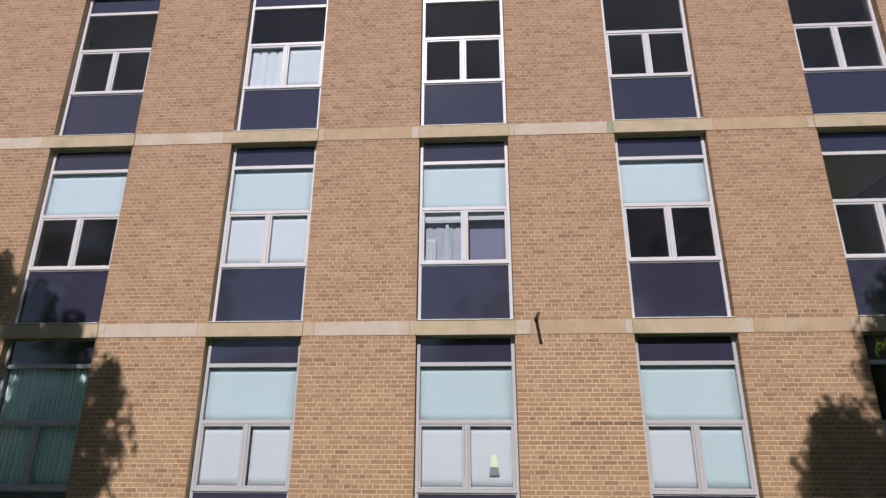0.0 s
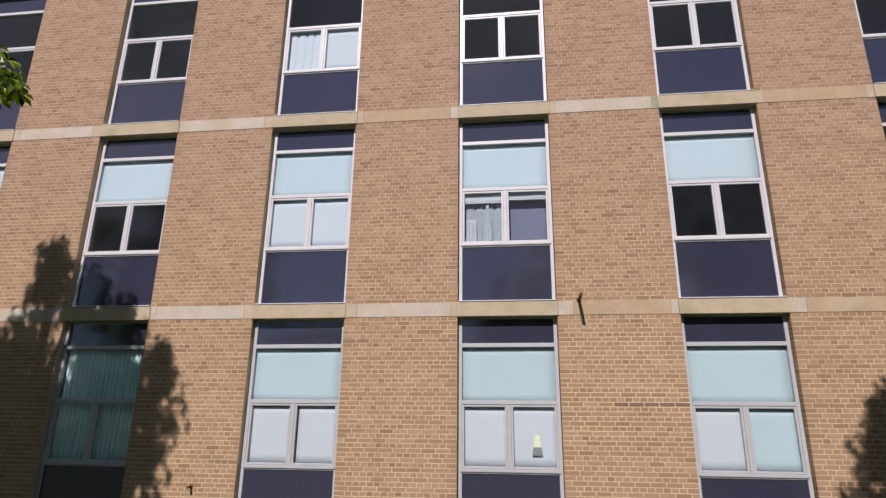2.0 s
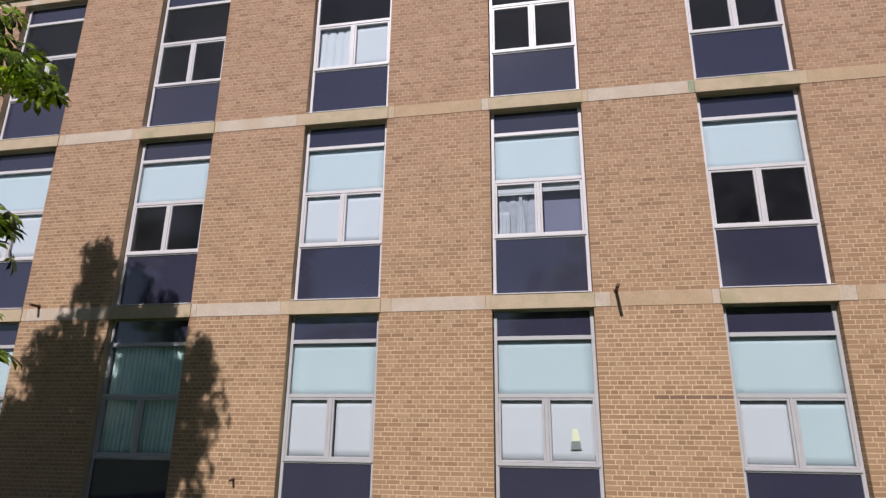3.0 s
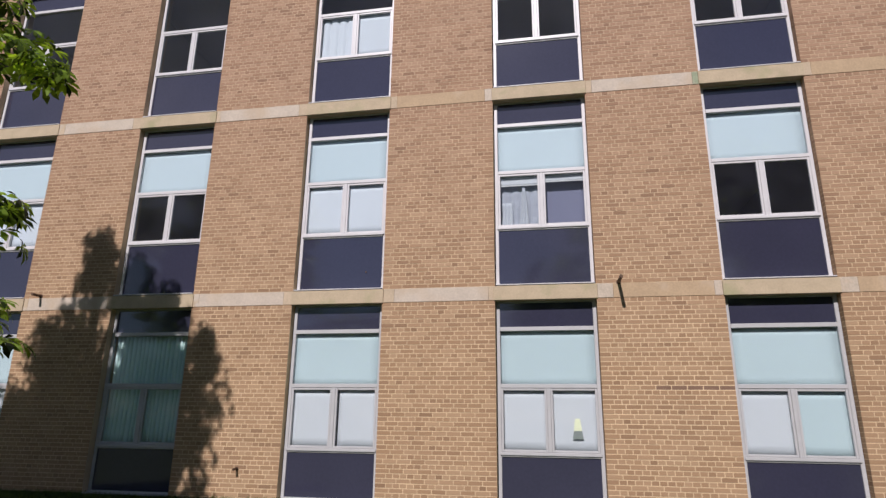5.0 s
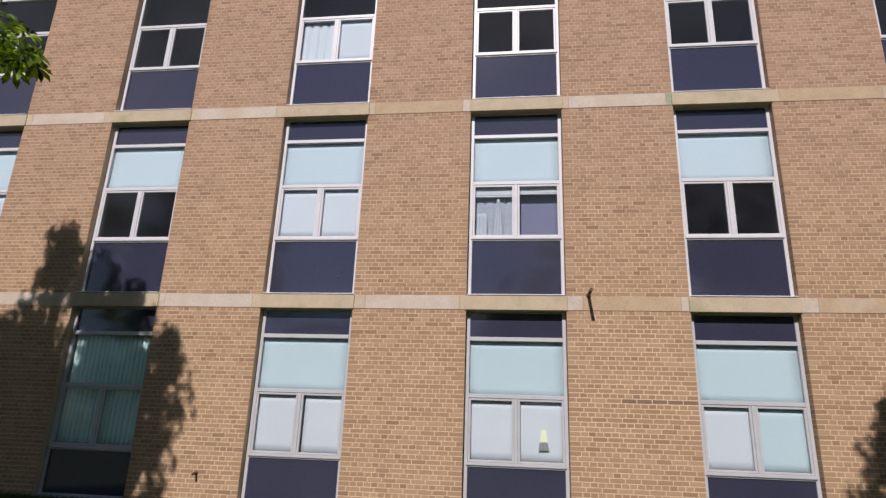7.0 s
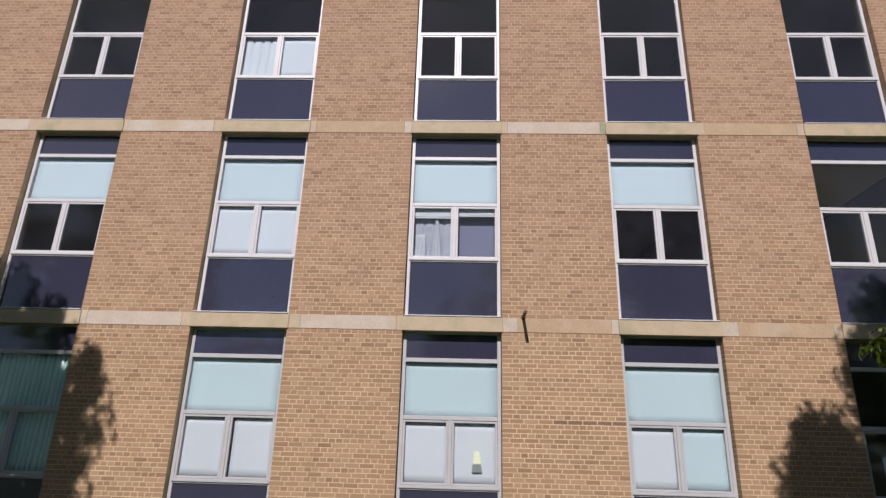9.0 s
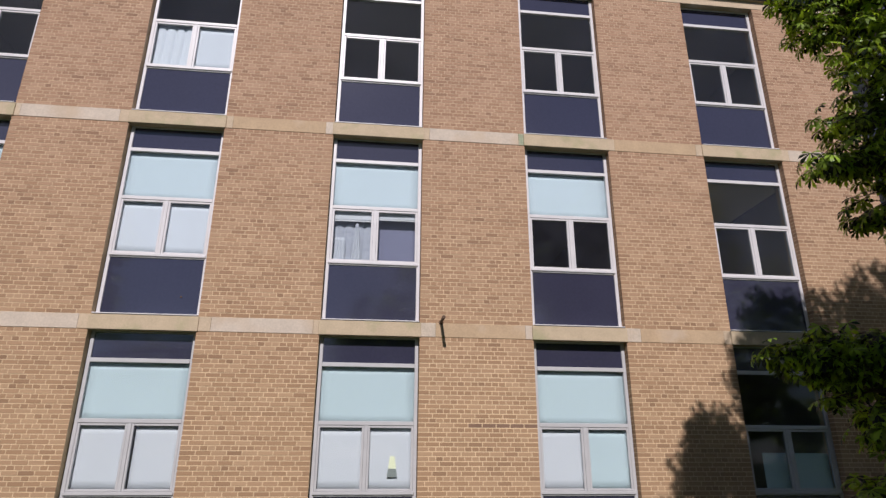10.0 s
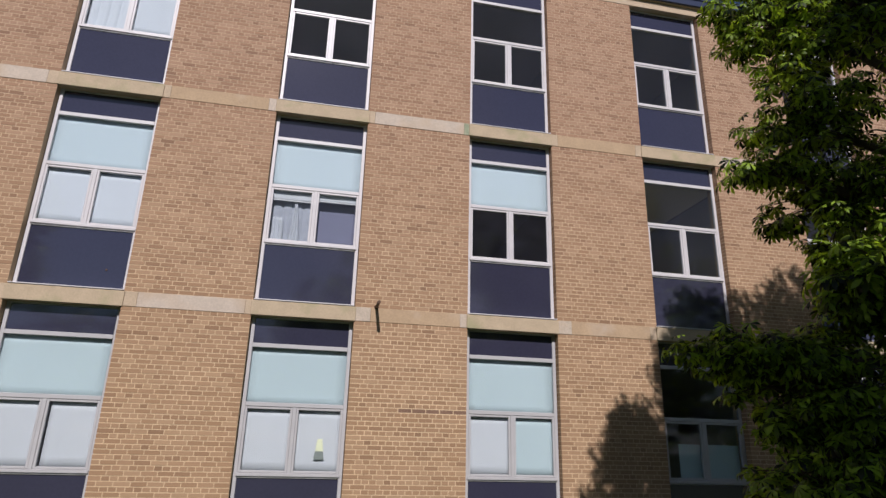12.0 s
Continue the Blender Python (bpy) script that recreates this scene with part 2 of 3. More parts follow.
def tube(bm, points, radii, sides=8):
    """A tapering limb along points."""
    rings = []
    for i, p in enumerate(points):
        a, b = points[max(i - 1, 0)], points[min(i + 1, len(points) - 1)]
        q = (Vector(b) - Vector(a)).to_track_quat("Z", "Y")
        rings.append([bm.verts.new(Vector(p) + q @ Vector((math.cos(k * math.tau / sides), math.sin(k * math.tau / sides), 0)) * radii[i]) for k in range(sides)])
    for a, b in zip(rings, rings[1:]):
        for k in range(sides):
            bm.faces.new((a[k], a[(k + 1) % sides], b[(k + 1) % sides], b[k]))
    bm.faces.new(rings[-1])
    bm.faces.new(rings[0][::-1])


# ---- the plan of the front ----
PITCH, WIDE = 3.34, 1.527          # window columns
FIRST, LAST = -4, 5                # columns built
HEADS = (3.04, 6.495, 9.95)        # window heads of the three storeys
BANDS = ((3.04, 3.26), (6.495, 6.725), (9.95, 10.13))
STOREYS = ((0.0, 3.04), (3.26, 6.495), (6.725, 9.95))
WEST, EAST = FIRST * PITCH - 1.813, LAST * PITCH + WIDE + 1.813
DEEP = 7.0
PIERS = [(PITCH * (k - 1) + WIDE, PITCH * k) for k in range(FIRST, LAST + 2)]

# mortar core of the brick piers, from footing to roof
wall = tagged(raw("wall_south", [], [], M_mortar), "tan brick wall in English cross bond with pale mortar", "wall", kind="structure")
bm = bmesh.new()
for x0, x1 in PIERS:
    for z0, z1 in STOREYS:
        bar(bm, x0 + 0.005, x1 - 0.005, 0.002, 0.34, z0 - (0.6 if z0 == 0 else 0), z1)
bm.to_mesh(wall.data), bm.free()

# ---- ground ----
def ground_height(x, y):
    slope = 0.04 - 0.045 * min(max(-y, 0.0), 9.0)
    near = max(0.0, 1 - math.hypot(x, y + 5) / 60)
    return slope + 0.02 * near * noise.noise(Vector((x * 0.5, y * 0.5, 0)))


xs = [-2500, -900, -300, -100, -50] + [i * 0.5 for i in range(-44, 62)] + [60, 120, 300, 900, 2500]
ys = [-2500, -900, -300, -100, -50, -30] + [i * 0.5 for i in range(-40, 3)] + [12, 40, 150, 600, 2500]
gv = [(x, y, ground_height(x, y)) for y in ys for x in xs]
gf = [(j * len(xs) + i, j * len(xs) + i + 1, (j + 1) * len(xs) + i + 1, (j + 1) * len(xs) + i) for j in range(len(ys) - 1) for i in range(len(xs) - 1)]
tagged(raw("ground", gv, gf, M_earth, smooth=True), "grassy ground sloping gently up to the wall", "ground", kind="structure")

# ---- inside: storeys, partitions and back wall ----
part_bars("floor", [(WEST, EAST, 0.20, DEEP, -0.3, 0.03)], M_floor, None, 0)["kind"] = "structure"
for i, (z0, z1) in enumerate(BANDS):
    ob = part_bars("ceiling", [(WEST + 0.01, EAST - 0.01, 0.345, DEEP, z0 + 0.03, z1 - 0.03)], M_inside, None, 0)
    tagged(ob, "plain plaster ceiling and slab", "ceiling", kind="structure")
part_bars("wall_north", [(WEST, EAST, DEEP, DEEP + 0.3, -0.6, 10.13)], M_inside, None, 0)["kind"] = "structure"
for k in (FIRST - 1, LAST + 1):
    x = WEST if k < FIRST else EAST - 0.3
    part_bars("wall_west" if k < FIRST else "wall_east", [(x + 0.012, x + 0.288, 0.345, DEEP, -0.6, 10.12)], M_inside, None, 0)["kind"] = "structure"
for x0, x1 in PIERS[1:-1]:
    for z0, z1 in STOREYS:
        part_bars("partition_wall", [((x0 + x1) / 2 - 0.06, (x0 + x1) / 2 + 0.06, 0.345, DEEP, z0 - 0.02, z1 + 0.02)], M_inside, None, 0)["kind"] = "structure"
room = tagged(part_bars("ceiling", [(PITCH * 2 - 0.7, PITCH * 2 + WIDE + 0.7, 0.40, DEEP - 0.1, 6.46, 6.52)], M_olive, None, 0), "olive-tinted ceiling of an unshaded room", "ceiling", kind="structure")
lamp = tagged(new("ceiling_lamp"), "dark square ceiling lamp switched off", "lamp")
lamp.matrix_basis = pose(PITCH * 2 + 0.45, 3.0, 6.46)
part_bars("housing", [(-0.35, 0.35, -0.6, 0.6, -0.09, -0.001)], M_rust, lamp, 0.01)
part_bars("diffuser", [(-0.31, 0.31, -0.56, 0.56, -0.10, -0.091)], M_fascia, lamp, 0.003)
part_bars("roof", [(WEST, EAST, 0.02, DEEP + 0.3, 10.131, 10.30)], M_roof, None, 0)["kind"] = "structure"
fascia = tagged(new("roof_edge"), "dark blue metal roof fascia with a thin lip", "roof edge", kind="structure")
part_bars("fascia", [(WEST - 0.1, EAST + 0.1, -0.09, 0.015, 10.15, 10.34)], M_fascia, fascia, 0.006)
part_bars("drip_strip", [(WEST - 0.09, EAST + 0.09, -0.05, 0.01, 10.133, 10.148)], M_stone, fascia, 0.002)
part_bars("lip", [(WEST - 0.11, EAST + 0.11, -0.11, -0.092, 10.30, 10.36)], M_fascia, fascia, 0.004)

# ---- stone bands ----
rng = random.Random(7)
for i, (z0, z1) in enumerate(BANDS):
    band = tagged(new("trim_%d" % (i + 1)), "pale stone string course across the wall" if i < 2 else "pale stone course under the roof edge", "string course", kind="structure")
    for k in range(FIRST, LAST + 2):
        a, b = PITCH * (k - 1) + WIDE, PITCH * k
        if i < 2:
            cut = (a + 0.02, a + rng.uniform(0.1, 0.2), b - rng.uniform(0.1, 0.2), b - 0.02)
            mats = {(0, 1): (M_stone_white, M_stone_tan, M_stone_light), (0, 2): (M_stone_white, M_stone_tan, M_stone), (1, 1): (M_stone, M_stone_light, M_stone_moss),
                    (1, 2): (M_stone, M_stone_tan, M_stone), (1, 0): (M_stone, M_stone_tan, M_stone_light)}.get((i, k), (M_stone, M_stone_light, M_stone))
            if (i, k) in ((0, 1), (0, 2)):
                cut = (cut[0], a + 0.25, cut[2], cut[3])
            for j in range(3):
                part_bars("stone", [(cut[j] + 0.001, cut[j + 1] - 0.001, -0.006 - 0.002 * rng.random(), 0.3, z0, z1)], mats[j], band, 0.003)
            if k <= LAST:
                part_bars("lintel", [(b - 0.019, b + WIDE + 0.019, -0.022, 0.3, z0 - 0.006, z1 - 0.002)], M_lintel, band, 0.005, "yellowed concrete lintel")
        else:
            part_bars("stone", [(a - WIDE / 2, (a + b) / 2 - 0.001, -0.004, 0.3, z0 + 0.004, z1)], M_stone, band, 0.003)
            part_bars("stone", [((a + b) / 2 + 0.001, b + WIDE / 2 - 0.002, -0.006, 0.3, z0 + 0.004, z1)], M_stone, band, 0.003)


# ---- windows ----
def window(name, ground_floor):
    """Origin at the head's left corner, in the wall's face: fixed light over two casements, between two spandrel panels."""
    w = tagged(new(name), "white-framed window with two casements between navy panels", "window", kind="structure")
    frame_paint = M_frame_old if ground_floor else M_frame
    foot = -3.0 if ground_floor else -3.235
    y0, y1 = 0.112, 0.165
    part_bars("jamb", [(0.006, 0.06, y0, y1, foot, -0.002)], frame_paint, w)
    part_bars("jamb", [(WIDE - 0.06, WIDE - 0.006, y0, y1, foot, -0.002)], frame_paint, w)
    a, b = 0.0605, WIDE - 0.0605
    part_bars("head_bar", [(a, b, y0 + 0.004, y1, -0.03, -0.003)], frame_paint, w)
    part_bars("spandrel_panel", [(a, b, 0.130, 0.155, -0.404, -0.031)], M_panel, w, 0.002, "glossy navy panel")
    part_bars("transom", [(a, b, y0 - 0.010, y1, -0.468, -0.405)], frame_paint, w)
    part_bars("pane", [(a, b, 0.138, 0.144, -1.262, -0.469)], M_glass, w, 0, "clear glass pane")
    part_bars("transom", [(a, b, y0 - 0.005, y1, -1.322, -1.263)], frame_paint, w)
    mid = WIDE / 2
    part_bars("mullion", [(mid - 0.026, mid + 0.026, y0 - 0.003, y1, -2.232, -1.323)], frame_paint, w)
    for s0, s1 in ((a, mid - 0.027), (mid + 0.027, b)):
        sash = part_bars("sash", [(s0 + 0.001, s0 + 0.034, y0 + 0.003, 0.16, -2.231, -1.324), (s1 - 0.034, s1 - 0.001, y0 + 0.003, 0.16, -2.231, -1.324),
                                  (s0 + 0.035, s1 - 0.035, y0 + 0.004, 0.16, -1.358, -1.325), (s0 + 0.035, s1 - 0.035, y0 + 0.004, 0.16, -2.231, -2.2)], frame_paint, w)
        pane = part_bars("pane", [(s0 + 0.0345, s1 - 0.0345, 0.134, 0.140, -2.199, -1.359)], M_glass, sash, 0, "clear glass pane")
        pane.visible_shadow = False
    part_bars("sill", [(a - 0.02, b + 0.02, 0.092, y1, -2.278, -2.233), (a, b, y0, y1, -2.302, -2.2785)], frame_paint, w)
    part_bars("spandrel_panel", [(a, b, 0.128, 0.155, foot + 0.05, -2.303)], M_panel, w, 0.002, "glossy navy panel")
    part_bars("sill", [(a - 0.05, b + 0.05, -0.03, y1, foot + 0.006, foot + 0.024), (a, b, y0, y1, foot + 0.025, foot + 0.049)], frame_paint, w)
    for ob in w.children:
        if ob.name.startswith("pane"):
            ob.visible_shadow = False
    return w


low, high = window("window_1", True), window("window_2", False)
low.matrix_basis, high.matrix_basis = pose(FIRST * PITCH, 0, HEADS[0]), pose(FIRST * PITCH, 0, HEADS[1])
count = 2
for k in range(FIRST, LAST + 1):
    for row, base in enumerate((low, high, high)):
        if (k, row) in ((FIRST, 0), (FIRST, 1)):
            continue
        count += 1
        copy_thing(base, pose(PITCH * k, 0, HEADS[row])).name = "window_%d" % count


# ---- blinds and curtains ----
def blind(k, row, x0, x1, top, bottom, mat, label, y=0.172):
    """A roller blind: tube, hanging cloth with a slight curl, and a hem bar."""
    x, z = PITCH * k, HEADS[row]
    ob = tagged(new("roller_blind"), label, "blind", group="window blinds")
    ob.matrix_basis = pose(x + x0, y, z + top)
    wide, drop = x1 - x0, top - bottom
    bm = bmesh.new()
    bmesh.ops.create_cone(bm, cap_ends=True, segments=12, radius1=0.018, radius2=0.018, depth=wide, matrix=pose(wide / 2, 0.022, -0.005, 0, 90, 0))
    part("roller", bm, M_frame, ob)
    verts, faces, cols, rows = [], [], 8, 6
    for j in range(rows + 1):
        for i in range(cols + 1):
            u, v = i / cols, j / rows
            verts.append((u * wide, 0.004 * math.sin(u * 5 + k) * v + 0.003 * v, -drop * v))
    for j in range(rows):
        for i in range(cols):
            p = j * (cols + 1) + i
            faces.append((p, p + 1, p + cols + 2, p + cols + 1))
    cloth = raw("cloth", verts, faces, mat, ob, True)
    thick = cloth.modifiers.new("thickness", "SOLIDIFY")
    thick.thickness = 0.002
    part_bars("hem_bar", [(0, wide, -0.004, 0.012, -drop - 0.018, -drop + 0.001)], M_frame, cloth, 0.002)


UP = (0.05, 1.48)
LEFT, RIGHT = (0.075, 0.735), (0.79, 1.455)
AQUA, WHITE = "pale aqua roller blind drawn down in the upper light", "white roller blind drawn down behind the casement"
for k in (-4, -3, -1, 0, 1):
    blind(k, 0, *UP, -0.44, -1.31, M_aqua, AQUA)
for k in (-4, -3, -2, -1, 0, 1):
    blind(k, 1, *UP, -0.44, -1.31, M_aqua_sky, "pale blue roller blind drawn down in the upper light")
for k in (-4, -3, -1, 0, 1):
    blind(k, 0, *LEFT, -1.33, -2.23, M_blind, WHITE, 0.176)
    blind(k, 0, 0.845 if k == -1 else RIGHT[0], RIGHT[1], -1.33, -2.23, M_aqua if k == 1 else M_blind, WHITE if k != 1 else "pale aqua roller blind drawn down behind the casement", 0.176)
for k in (-4, -3, -1):
    blind(k, 1, *LEFT, -1.33, -2.23, M_white_sky, WHITE, 0.176)
    blind(k, 1, *RIGHT, -1.33, -2.23, M_white_sky, WHITE, 0.176)
blind(0, 1, *LEFT, -1.33, -1.50, M_blind, "white roller blind mostly rolled up", 0.176)
blind(0, 1, *RIGHT, -1.33, -1.46, M_blind, "white roller blind mostly rolled up", 0.176)
blind(-1, 2, *RIGHT, -1.33, -2.23, M_white_sky, WHITE, 0.176)


def curtain(k, row, x0, x1, top, bottom, folds, mat, label, y=0.20, depth=0.09, pinch=0.0):
    ob = tagged(new("curtain"), label, "curtain", group="window curtains")
    ob.matrix_basis = pose(PITCH * k + x0, y, HEADS[row] + top)
    wide, drop, cols, rows = x1 - x0, top - bottom, folds * 8, 8
    r = random.Random(k * 7 + folds)
    phase = [r.uniform(-0.6, 0.6) for _ in range(folds + 1)]
    verts, faces = [], []
    for j in range(rows + 1):
        for i in range(cols + 1):
            u, v = i / cols, j / rows
            f = u * folds
            wob = phase[int(f)] * (1 - f % 1) + phase[min(int(f) + 1, folds)] * (f % 1)
            verts.append((wide / 2 + (u - 0.5) * wide * (1 - pinch * (1 - v)) + 0.008 * math.sin(v * 4 + wob), depth * (1 - abs(math.sin(f * math.pi + 0.8 * wob + 0.12 * v))) ** 2 * (0.7 + abs(wob)), -drop * v))
    for j in range(rows):
        for i in range(cols):
            p = j * (cols + 1) + i
            faces.append((p, p + 1, p + cols + 2, p + cols + 1))
    cloth = raw("cloth", verts, faces, mat, ob, True)
    cloth.modifiers.new("thickness", "SOLIDIFY").thickness = 0.002
    bm, rod = bmesh.new(), wide * (1 - pinch)
    bmesh.ops.create_cone(bm, cap_ends=True, segments=10, radius1=0.006, radius2=0.006, depth=rod, matrix=pose(wide / 2, 0.01, 0.004, 0, 90, 0))
    part("rail", bm, mat, ob)


curtain(-2, 0, 0.05, 0.76, -0.44, -2.26, 9, M_curtain, "pale green pleated curtain drawn across the window")
curtain(-2, 0, 0.77, 1.48, -0.44, -2.26, 9, M_curtain, "pale green pleated curtain drawn across the window")
# sheets added behind the glass; their lavender stands in for mirrored sky
for side in (LEFT, RIGHT):
    blind(0, 1, *side, -1.36, -2.26, M_mirrored_sky, "dim lavender blind drawn down behind the casement", 0.30)
curtain(-1, 2, *LEFT, -1.33, -2.26, 4, M_white_sky, "white curtain drawn across the casement in soft folds", 0.185, 0.035)
curtain(0, 1, 0.08, 0.73, -1.36, -2.28, 4, M_net, "grey net curtain hanging behind the casement", 0.25, 0.02)
curtain(0, 1, 0.10, 0.30, -1.80, -2.29, 3, M_drape, "short pale cloth gathered low behind the casement", 0.205, 0.02, 0.2)
curtain(0, 1, 0.38, 0.56, -1.52, -2.24, 3, M_drape, "narrow pale drape tied in before the net", 0.205, 0.02, 0.8)

# board standing behind the lower half of a ground-floor window
for x0, x1 in ((0.33, 0.745), (0.785, 1.45)):
    ob = tagged(part_bars("screen_board", [(PITCH * 2 + x0, PITCH * 2 + x1, 0.20, 0.212, 0.745, 1.36)], M_aqua, None, 0.003), "pale aqua board standing behind the casement glass", "board")
for k in range(FIRST, LAST + 1):
    for h in HEADS:
        tagged(part_bars("window_ledge", [(PITCH * k, PITCH * k + WIDE, 0.18, 0.36, h - 2.33, h - 2.305)], M_frame, None, 0.002), "white inner window ledge", "ledge", kind="structure")

# plug in one of the panels
plug = tagged(new("panel_plug"), "small dark rubber plug in the navy panel", "plug")
plug.matrix_basis = pose(-2.145, 0.127, 3.586)
for name, wide, deep in (("rim", 0.016, 0.006), ("stem", 0.009, 0.014)):
    bm = bmesh.new()
    bmesh.ops.create_cone(bm, cap_ends=True, segments=14, radius1=wide, radius2=wide * 0.85, depth=deep, matrix=pose(0, -deep / 2, 0, 90, 0, 0))
    part(name, bm, M_rust, plug)

# paper cut-out on a casement
cut = tagged(new("paper_ornament"), "small yellow and grey paper lamp shape stuck inside glass", "ornament")
cut.matrix_basis = pose(1.165, 0.146, 1.0)
for name, mat, prof in (("yellow_top", M_yellow, ((-0.058, 0.115), (0.058, 0.115), (0.036, 0.285), (-0.036, 0.285))), ("grey_base", M_grey, ((-0.076, 0.0), (0.076, 0.0), (0.06, 0.113), (-0.06, 0.113)))):
    bm = bmesh.new()
    front = [bm.verts.new((x, 0, z)) for x, z in prof]
    face = bm.faces.new(front)
    ext = bmesh.ops.extrude_face_region(bm, geom=[face])
    bmesh.ops.translate(bm, verts=[v for v in ext["geom"] if isinstance(v, bmesh.types.BMVert)], vec=(0, 0.004, 0))
    part(name, bm, mat, cut)


# ---- drain spouts ----
def spout(x, z, reach, bore, sag):
    ob = tagged(new("drain_spout"), "rusty iron drain spout jutting from the brick wall", "pipe", group="drain spouts")
    ob.matrix_basis = pose(x, 0, z)
    bm = bmesh.new()
    pts = [(0, 0.05, 0), (0, -reach * 0.6, 0), (0, -reach * 0.85, -sag * 0.4), (0, -reach, -sag)]
    tube(bm, pts, [bore, bore, bore, bore * 1.05], 12)
    part("pipe", bm, M_rust, ob)
    bm = bmesh.new()
    bmesh.ops.create_cone(bm, cap_ends=True, segments=16, radius1=bore * 1.5, radius2=bore * 1.5, depth=0.012, matrix=pose(0, -0.006, 0, 90, 0, 0))
    part("collar", bm, M_rust, ob)


spout(1.862, 3.275, 0.40, 0.025, 0.0)
spout(-8.15, 3.30, 0.20, 0.024, 0.0)
spout(-4.035, 0.485, 0.11, 0.018, 0.01)


# ---- trees ----
def leaf_template():
    """A palmate leaf of seven drooping leaflets, in the xy plane, its stalk end at the origin."""
    verts, faces = [], []
    for k in range(7):
        a = radians(-105 + 35 * k)
        size = (0.62, 0.82, 0.95, 1.0, 0.95, 0.82, 0.62)[k]
        along = Vector((math.sin(a), math.cos(a), 0))
        side = Vector((along.y, -along.x, 0))
        base = len(verts)
        for d, w, z in ((0.02, 0.012, 0.0), (0.45, 0.10, 0.03), (0.74, 0.16, -0.03), (1.0, 0.004, -0.22)):
            for s in (-1, 1):
                verts.append(along * d * size + side * s * w * size + Vector((0, 0, z * size)))
        for r in range(3):
            p = base + 2 * r
            faces.append((p, p + 1, p + 3, p + 2))
    return np.array([tuple(v) for v in verts]), np.array(faces)


LEAF_V, LEAF_F = leaf_template()


def foliage(name, tips, size, seed, parent, per=(4, 7)):
    """Leaves set round each twig tip, drooping outward."""
    r = random.Random(seed)
    allv, allf, n = [], [], 0
    for tip, scale in tips:
        turn0 = r.uniform(0, 360)
        num = r.randint(*per)
        for q in range(num):
            turn = turn0 + 360 / num * q + r.uniform(-25, 25)
            stalk = r.uniform(0.05, 0.14)
            off = Vector((-math.sin(radians(turn)), math.cos(radians(turn)), r.uniform(-0.3, 0.5)))
            m = Matrix.Translation(Vector(tip) + off * stalk) @ pose(0, 0, 0, r.uniform(-78, -5), r.uniform(-25, 25), turn)
            s = size * scale * r.uniform(0.75, 1.2)
            m3 = np.array(m.to_3x3())
            allv.append(LEAF_V @ m3.T * s + np.array(m.translation))
            allf.append(LEAF_F + n)
            n += len(LEAF_V)
    return raw(name, np.concatenate(allv).tolist(), np.concatenate(allf).tolist(), M_leaf, parent)


def tree(base, trunk_top, lobes, seed, label, size=0.132):
    """A tapered trunk, a limb to each lobe of the crown, twigs, and leaves at the twig tips. Lobes: centre, radii, number of twigs and, where they are large, the size of leaves."""
    r = random.Random(seed)
    ob = tagged(new("chestnut_tree"), label, "tree", group="trees before the wall")
    top = Vector(trunk_top)
    bm = bmesh.new()
    b = Vector(base)
    pts = [b + (top - b) * t + Vector((0.12 * math.sin(4 * t), 0.1 * math.sin(5 * t + 1), 0)) for t in (0, 0.04, 0.12, 0.3, 0.5, 0.7, 0.85, 1.0)]
    tube(bm, pts, [0.42, 0.32, 0.27, 0.24, 0.2, 0.15, 0.1, 0.05], 12)
    part("trunk", bm, M_bark, ob)
    tips = []
    for centre, radii, twigs, *leafy in lobes:
        c = Vector(centre)
        limbs = bmesh.new()
        t = min(max((c.z - b.z) / (top.z - b.z) * 0.72, 0.14), 0.95)
        root = b + (top - b) * t
        bend = root.lerp(c, 0.5) + Vector((0, 0, 0.25))
        tube(limbs, [root, root.lerp(bend, 0.6), bend, bend.lerp(c, 0.6), c], [0.085, 0.07, 0.055, 0.04, 0.022], 7)
        for _ in range(twigs):
            d = Vector((r.gauss(0, 1), r.gauss(0, 1), r.gauss(0, 1))).normalized()
            q = r.random() ** 0.4
            p = c + Vector((d.x * radii[0], d.y * radii[1], d.z * radii[2])) * q
            tips.append((p, leafy[0] if leafy else 1.0))
            if r.random() < 0.4:
                s = c.lerp(p, 0.15)
                m = s.lerp(p, 0.55) + Vector((0, 0, 0.06))
                tube(limbs, [s, m, p], [0.014, 0.009, 0.004], 5)
        part("limb", limbs, M_bark, ob)
    foliage("crown", tips, size, seed + 1, ob)
    return ob


low_crown = [
    ((5.38, -5.0, 5.4), (0.88, 0.4, 0.72), 135), ((5.5, -4.9, 4.3), (0.6, 0.6, 0.5), 81), ((4.92, -5.0, 3.68), (0.45, 0.3, 0.08), 24),
    ((5.82, -4.9, 3.5), (0.76, 0.7, 0.55), 109), ((5.62, -5.3, 2.72), (0.62, 0.4, 0.34), 80, 1.35), ((4.52, -5.0, 2.02), (0.64, 0.45, 0.2), 64),
    ((5.1, -4.9, 1.75), (0.75, 0.6, 0.5), 145), ((5.25, -5.0, 0.95), (0.8, 0.6, 0.6), 188), ((6.8, -5.0, 2.3), (1.2, 1.0, 1.3), 232),
    ((5.6, -4.6, 0.2), (0.9, 0.6, 0.6), 130)]
